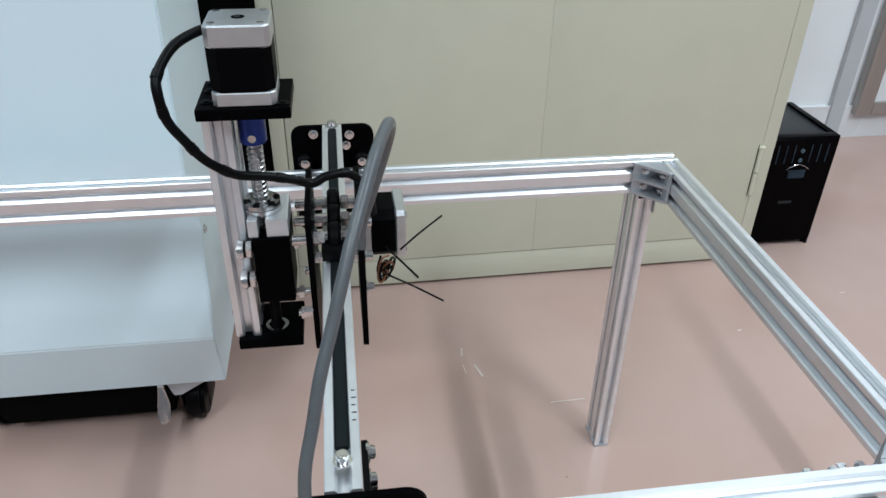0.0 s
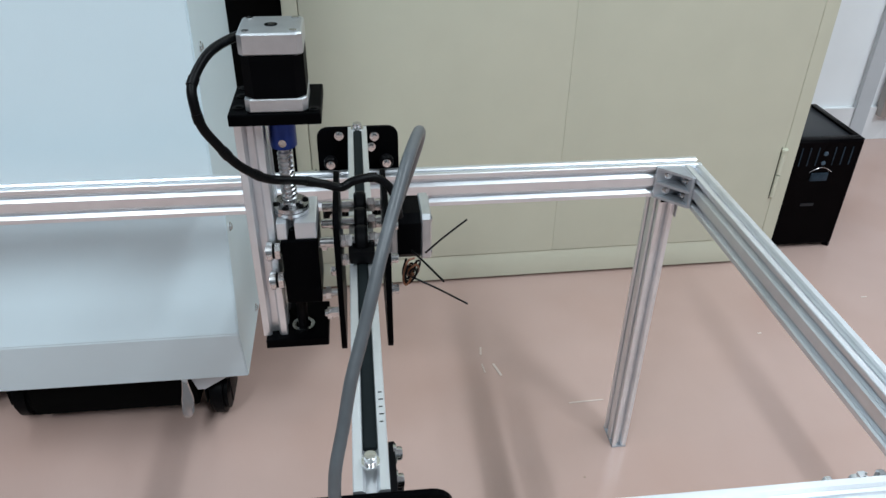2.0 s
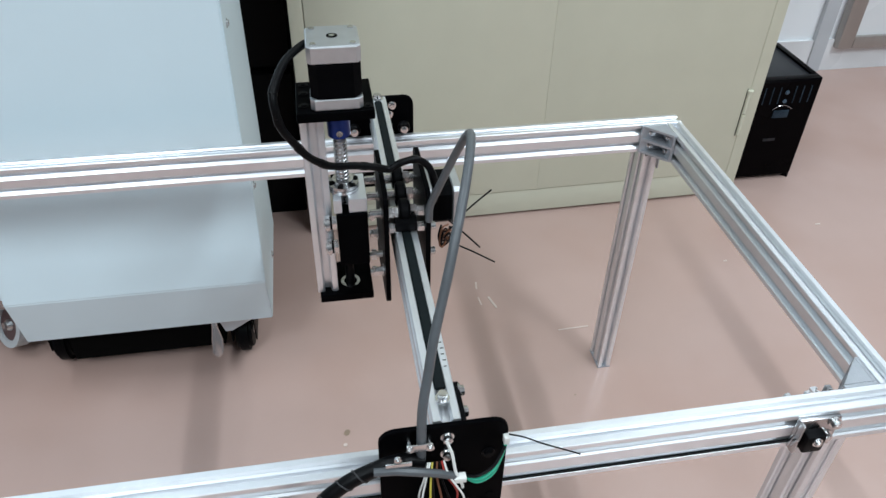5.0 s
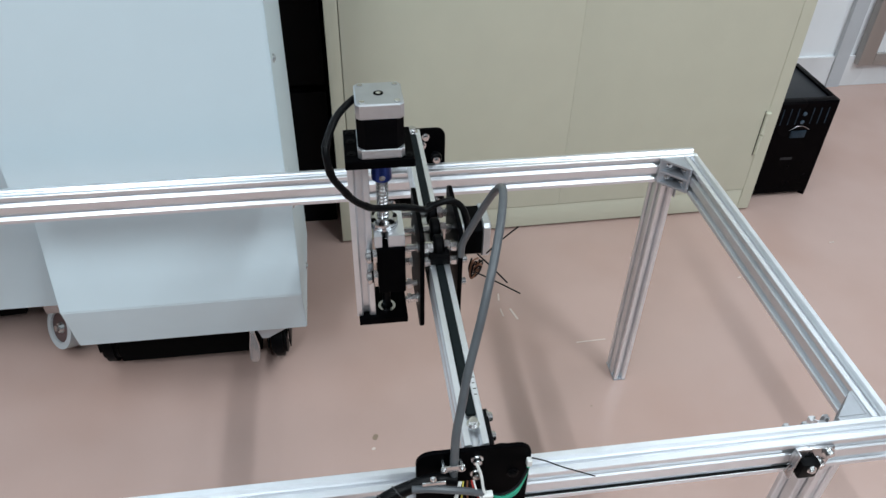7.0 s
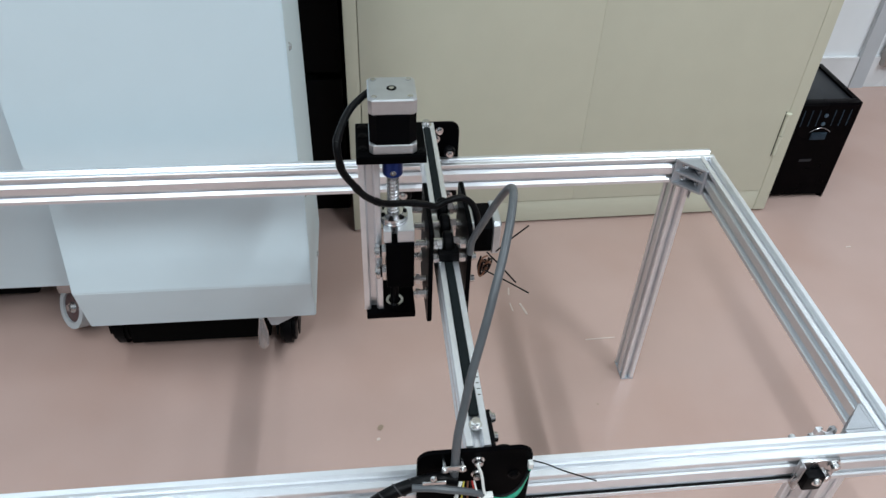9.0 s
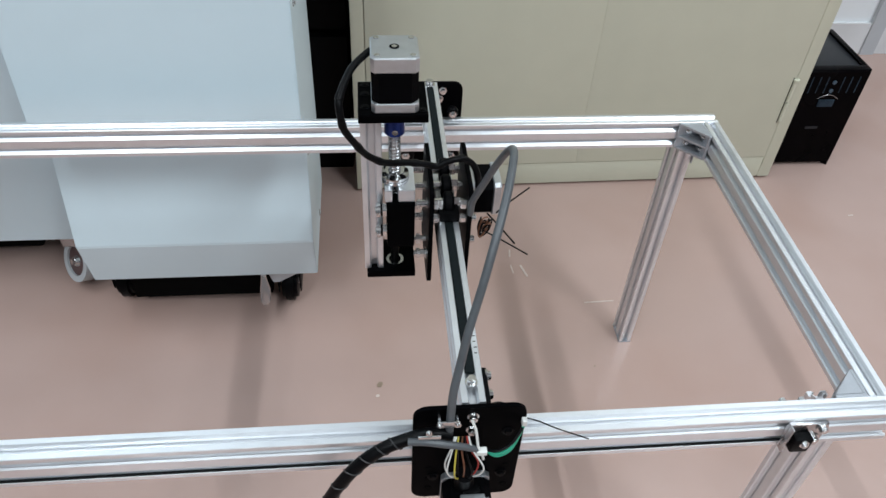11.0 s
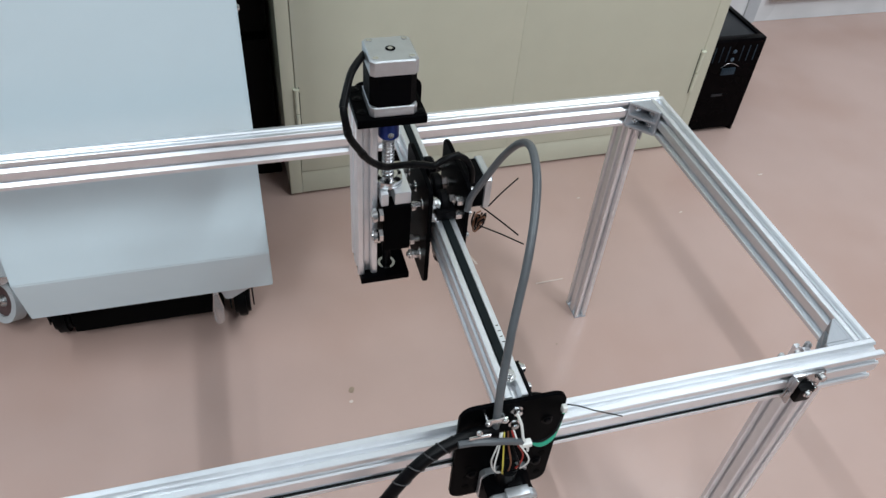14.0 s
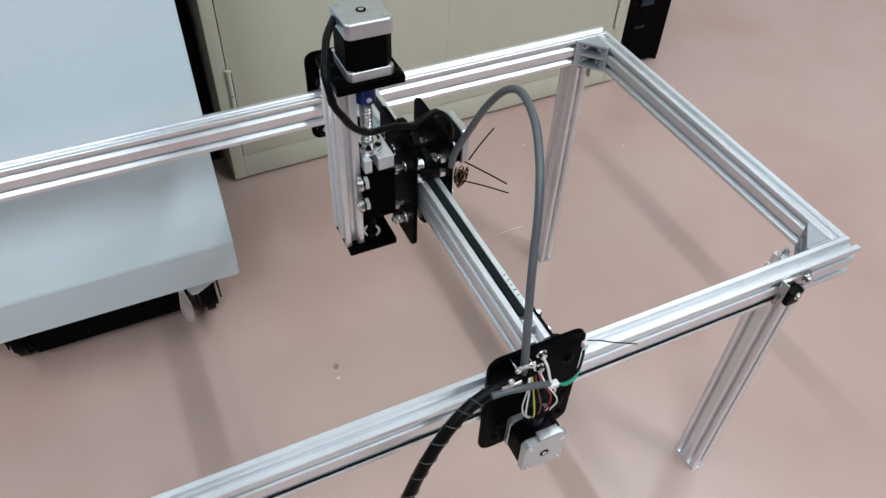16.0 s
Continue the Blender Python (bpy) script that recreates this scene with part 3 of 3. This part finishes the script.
# ---------- upright axis ----------
XZ, YZ = -0.441, -0.234
za = thing("vertical_axis", (XZ, YZ, 0.41), "motor driven upright screw axis on a slotted aluminium post", "linear axis")
part("post", prism(R, 0.193, along("z", -0.4635, -0.226, 0.4205)), ALU, za, smooth=False)
mp_ = part("motor_plate", box(-0.4745, -0.411, -0.258, -0.199, 0.6138, 0.6222, 0.0012), BLACK_PLATE, za, "thick black motor mounting plate", False)
for x, y in ((-0.468, -0.244), (-0.468, -0.222), (-0.468, -0.206), (-0.416, -0.25)):
    bolt(mp_, (x, y, 0.6222), (0, 0, 1), 0.003, 0.0015, mat=BLACK_PLASTIC)
bp_ = part("foot_plate", box(-0.4715, -0.4195, -0.252, -0.200, 0.4115, 0.4200, 0.0012), BLACK_PLATE, za, "black foot plate with a bearing", False)
part("bearing", ring((XZ, YZ, 0.4200), (0, 0, 1), 0.0095, 0.0065, 0.0020), SCREW, bp_)
part("shaft_end", rod((XZ, YZ, 0.4202), (XZ, YZ, 0.4655), 0.0045, 16), BLACK_PLASTIC, za)
motor(za, (XZ, YZ, 0.6224), (0, 0, 1), 0.0545, (0, 1, 0), ec=0.0150)
cp = part("coupling", rod((XZ, YZ, 0.588), (XZ, YZ, 0.6136), 0.0098, 24, bevel=0.001), BLUE, za, "blue anodised shaft coupling")
bolt(cp, (XZ, YZ - 0.0095, 0.594), (0, -1, 0), 0.002, 0.001)


def screw_thread(z0, z1, r, pitch):
    bm = bmesh.new()
    seg, n = 14, int((z1 - z0) / pitch * 14)
    rows = []
    for i in range(n + 1):
        a = 2 * math.pi * i / seg
        z = z0 + (z1 - z0 - pitch) * i / n
        c, s = math.cos(a), math.sin(a)
        rows.append([bm.verts.new((XZ + rr * c, YZ + rr * s, z + dz)) for rr, dz in ((r * 0.80, 0), (r, pitch * 0.22), (r, pitch * 0.6), (r * 0.80, pitch * 0.85), (r * 0.80, pitch))])
    for a, b in zip(rows, rows[1:]):
        for k in range(4):
            bm.faces.new((a[k], b[k], b[k + 1], a[k + 1]))
    rod((XZ, YZ, z0), (XZ, YZ, z1), r * 0.82, 16, bm=bm)
    return bm


part("lead_screw", screw_thread(0.466, 0.588, 0.0060, 0.004), SCREW, za)

# fixed nut block that the post slides past
nb = thing("nut_block", (XZ, YZ, 0.49), "ball nut in a silver housing over a black block", "nut block")
part("flange", rod((XZ, YZ, 0.5335), (XZ, YZ, 0.5375), 0.0145, 28, bevel=0.0006), SCREW, nb)
part("flange_top", ring((XZ, YZ, 0.5376), (0, 0, 1), 0.0142, 0.0072, 0.0032), SCREW, nb)
part("nut_collar", ring((XZ, YZ, 0.541), (0, 0, 1), 0.0095, 0.0063, 0.0030), STEEL, nb)
for k in range(6):
    a = radians(60 * k + 15)
    bolt(nb, (XZ + 0.0115 * math.cos(a), YZ + 0.0115 * math.sin(a), 0.5408), (0, 0, 1), 0.0018, 0.0012, mat=BLACK_PLASTIC)
hs = box(-0.4515, -0.4440, -0.254, -0.212, 0.5185, 0.5333, 0.001)
box(-0.4380, -0.4215, -0.254, -0.212, 0.5185, 0.5333, 0.001, hs)
box(-0.4441, -0.4379, -0.226, -0.212, 0.5185, 0.5330, 0, hs)
part("housing", hs, ALU, nb, "silver nut housing with a slot", False)
part("front_block", box(-0.4495, -0.4215, -0.256, -0.210, 0.4600, 0.5183, 0.0012), BLACK_PLATE, nb, smooth=False)
for z in (0.5095, 0.4825):
    b = rod((-0.4500, -0.2545, z), (-0.4615, -0.2545, z), 0.0036, 14)
    rod((-0.4502, -0.2545, z), (-0.4540, -0.2545, z), 0.0070, 6, bm=b)
    rod((-0.4560, -0.2545, z), (-0.4605, -0.2545, z), 0.0078, 18, bevel=0.0008, bm=b)
    part("roller", b, STEEL, nb)
    part("roller_seal", rod((-0.4541, -0.2545, z), (-0.4559, -0.2545, z), 0.0062, 16), BLACK_PLASTIC, nb)
for z in (0.5075, 0.461, 0.440):
    b = rod((-0.4212, -0.245, z), (-0.4088, -0.245, z), 0.0030, 12)
    rod((-0.4190, -0.245, z), (-0.4150, -0.245, z), 0.0055, 6, bm=b)
    part("stud", b, STEEL, nb)

# ---------- hose and cables ----------
hose = thing("grey_hose", (XF - 0.012, -0.492, 0.49), "grey flexible cable hose arching from end plate to carriage", "hose")
HP = [(-0.4065, -0.4915, 0.470), (-0.406, -0.4917, 0.495), (-0.4045, -0.486, 0.525), (-0.399, -0.475, 0.547), (-0.394, -0.465, 0.568), (-0.387, -0.453, 0.588), (-0.381, -0.443, 0.606), (-0.375, -0.431, 0.623),
      (-0.368, -0.415, 0.638), (-0.359, -0.389, 0.652), (-0.350, -0.352, 0.652), (-0.347, -0.322, 0.634), (-0.351, -0.300, 0.604), (-0.359, -0.286, 0.570), (-0.366, -0.275, 0.540), (-0.3665, -0.270, 0.520)]
part("tube", tube(HP, 0.0034, 14, 8)[0], HOSE, hose)
sad = part("saddle_clamp", box(-0.4165, -0.3985, -0.4964, -0.4950, 0.4935, 0.5005, 0.0006), STEEL, hose, "two-screw steel saddle clamp")
for x in (-0.4145, -0.4005):
    part("clamp_screw", rod((x, -0.4950, 0.4970), (x, -0.4866, 0.4970), 0.0014, 8), SCREW, sad)
    bolt(sad, (x, -0.4964, 0.4970), (0, -1, 0), 0.0019, 0.0018)

zc = thing("black_sleeved_cable", (-0.47, -0.25, 0.6), "black sleeved motor cable looping to the carriage", "cable")
ZP = [(-0.457, -0.214, 0.664), (-0.464, -0.228, 0.668), (-0.476, -0.248, 0.667), (-0.483, -0.264, 0.663), (-0.489, -0.278, 0.653), (-0.489, -0.284, 0.643), (-0.486, -0.286, 0.627), (-0.478, -0.284, 0.612),
      (-0.469, -0.280, 0.597), (-0.459, -0.276, 0.587), (-0.449, -0.270, 0.579), (-0.430, -0.262, 0.573), (-0.413, -0.257, 0.567), (-0.401, -0.254, 0.562), (-0.391, -0.252, 0.566), (-0.377, -0.248, 0.566),
      (-0.366, -0.246, 0.558), (-0.360, -0.248, 0.545), (-0.358, -0.246, 0.530)]
cable_bm, cable_line = tube(ZP, 0.0033, 10, 8)
part("sleeve", cable_bm, SLEEVE, zc)
for i in (30, 44, 58, 72, 90, 118):
    p, q = cable_line[i], cable_line[i + 1]
    part("tape_wrap", rod(p, p + (q - p).normalized() * 0.006, 0.0037, 12), SLEEVE, zc)

def up(pts, dz=0.012, dy=-0.0035, dx=-0.002):
    return [(x + dx, y + dy, z + dz) for x, y, z in pts]


sp = thing("spiral_wrapped_cable", (-0.45, -0.50, 0.46), "black spiral wrapped cable bundle hanging from the end plate", "cable")
SP = [(-0.403, -0.4895, 0.470), (-0.420, -0.4905, 0.474), (-0.434, -0.4915, 0.474), (-0.451, -0.494, 0.467), (-0.469, -0.498, 0.453), (-0.486, -0.502, 0.430), (-0.498, -0.504, 0.404), (-0.512, -0.507, 0.366), (-0.527, -0.510, 0.310),
      (-0.542, -0.514, 0.22), (-0.56, -0.52, 0.10), (-0.60, -0.54, 0.012), (-0.72, -0.60, 0.011)]
SP = up(SP[:2], 0.010) + up(SP[2:9], 0.003, dx=-0.010) + SP[9:]
sb, sl = tube(SP, 0.0055, 14, 8)
part("core_cable", sb, SLEEVE, sp)
wrap = []
for i in range(14, len(sl) - 1):
    p = sl[i]
    way = (sl[i + 1] - sl[i]).normalized()
    e1 = way.cross(Vector((0.3, 1, 0.1))).normalized()
    e2 = way.cross(e1)
    a = i * 1.15
    wrap.append(p + 0.0058 * (math.cos(a) * e1 + math.sin(a) * e2))
part("spiral_edge", tube(wrap, 0.0006, 6, 4)[0], WRAP, sp)
part("grey_lead", tube(up([(-0.438, -0.4985, 0.474), (-0.424, -0.4995, 0.474), (-0.408, -0.500, 0.470), (-0.394, -0.499, 0.464), (-0.382, -0.497, 0.456)]), 0.0030, 8)[0], HOSE, sp)
part("connector", box(-0.3845, -0.3755, -0.5045, -0.4985, 0.4635, 0.4685, 0.001), WHITE_PLASTIC, sp, "small white plug")
cl2 = part("saddle_clamp", box(-0.432, -0.414, -0.5035, -0.5018, 0.4895, 0.4935, 0.0005), STEEL, sp)
bolt(cl2, (-0.4235, -0.5020, 0.4965), (0, -1, 0), 0.0017, 0.0018)
bolt(cl2, (-0.4235, -0.5020, 0.4870), (0, -1, 0), 0.0015, 0.0018)
for k, dz in enumerate((0, 0.0035, 0.009)):
    part("green_lead", tube(up([(-0.376, -0.4965, 0.4545), (-0.366, -0.500, 0.4495 + dz * 0.8), (-0.355, -0.498, 0.453 + dz), (-0.348, -0.492, 0.461 + dz * 0.6), (-0.344, -0.4875, 0.470), (-0.3430, -0.4860, 0.473)]), 0.0013, 6, 6)[0], WIRE_GREEN if k < 2 else SLEEVE, sp)
for k, mat in enumerate((WHITE_PLASTIC, WHITE_PLASTIC, WIRE_YELLOW, SLEEVE, COPPER, SLEEVE, WIRE_RED, WHITE_PLASTIC)):
    bulge = (-0.0165, -0.0150, -0.0095, -0.0060, -0.0010, 0.0050, 0.0110, 0.0150)[k]
    out = 0.004 * (k % 3)
    part("motor_lead", tube(up([(-0.400 + 0.0016 * k, -0.492, 0.468), (-0.394 + bulge * 0.55, -0.4975 - out * 0.4, 0.459), (-0.391 + bulge, -0.5005 - out, 0.442 - 0.0015 * (k % 2)),
                                (-0.391 + bulge * 0.8, -0.5020 - out * 0.5, 0.428), (-0.391 + bulge * 0.3, -0.5005, 0.4190)]), 0.00075, 6, 5)[0], mat, sp)
part("lead_sleeve", rod((-0.391, -0.4990, 0.4120), (-0.392, -0.5035, 0.4360), 0.0092, 16, 0.0074, 0.001), BLACK_PLASTIC, sp)
part("white_loop", tube(up([(-0.3865, -0.4875, 0.484), (-0.383, -0.492, 0.474), (-0.381, -0.497, 0.460), (-0.377, -0.500, 0.450), (-0.376, -0.4995, 0.4445)]), 0.0012, 6, 6)[0], WHITE_PLASTIC, sp)

ties = thing("cable_tie_knot", (-0.345, -0.262, 0.49), "black cable ties with long uncut tails on a wire knot", "cable tie")
for a, b, c in (((-0.350, -0.264, 0.510), (-0.341, -0.288, 0.513), (-0.331, -0.316, 0.516)), ((-0.350, -0.262, 0.484), (-0.330, -0.275, 0.480), (-0.308, -0.286, 0.472)),
                ((-0.338, -0.250, 0.498), (-0.322, -0.243, 0.508), (-0.303, -0.236, 0.519))):
    part("tail", tube([a, b, c], 0.0008, 6, 6)[0], SLEEVE, ties)
for k in range(9):
    a = k * 1.05
    q = 0.6 + 0.17 * (k * 5 % 7)
    part("wire_loop", tube([(-0.350 + 0.0045 * q * math.cos(a + j), -0.258 + 0.005 * math.sin(a * 1.7 + j), 0.487 + 0.007 * q * math.sin(a + 1.3 * j)) for j in range(5)], 0.0009, 6, 5)[0],
         COPPER if k % 2 else SLEEVE, ties)
tt = thing("long_cable_tie", (-0.344, -0.486, 0.48), "black cable tie with a long free tail at the end plate", "cable tie")
part("tail", tube([(-0.3435, -0.4892, 0.491), (-0.333, -0.492, 0.489), (-0.320, -0.494, 0.482), (-0.305, -0.495, 0.474), (-0.289, -0.494, 0.463)], 0.0006, 6, 6)[0], SLEEVE, tt)
part("tie_head", box(-0.3470, -0.3430, -0.4915, -0.4866, 0.482, 0.489, 0.0005), WHITE_PLASTIC, tt)

# the whole gantry, shifted to where it rides on the rails
for whole, rise in ((ga, 0.006), (ca, 0.006), (za, 0.006), (nb, 0.006), (zc, 0.006), (ties, 0.006), (hose, 0.001), (sp, 0.0), (tt, 0.001)):
    whole.location += Vector((0.0025 if rise > 0.002 else 0.001, 0.003, rise))

# ---------- marks on the floor ----------
marks = thing("floor_scuffs", (-0.1, 0.1, 0.0), "pale scuffs and small dark spots on the floor", "scuff", kind="stuff")
for x, y, w, d, a, mat in ((-0.052, 0.080, 0.055, 0.0022, 2, CHIP), (-0.2, 0.172, 0.0022, 0.022, 6, CHIP), (-0.178, 0.166, 0.004, 0.032, 16, CHIP), (-0.095, -0.066, 0.003, 0.002, 0, SPOT),
                           (0.30, 0.215, 0.008, 0.003, 10, CHIP), (0.55, 0.30, 0.012, 0.003, 5, CHIP), (0.10, 0.30, 0.006, 0.003, 20, CHIP), (-0.458, -0.084, 0.011, 0.008, 60, SPOT), (-0.462, -0.106, 0.006, 0.005, 20, CHIP), (-0.198, 0.215, 0.003, 0.02, -8, CHIP)):
    m = pose(x, y, 0.0004, 0, 0, a)
    part("scuff", prism(rounded(w, d, min(w, d) * 0.45), 0.0005, m), mat, marks, smooth=False)
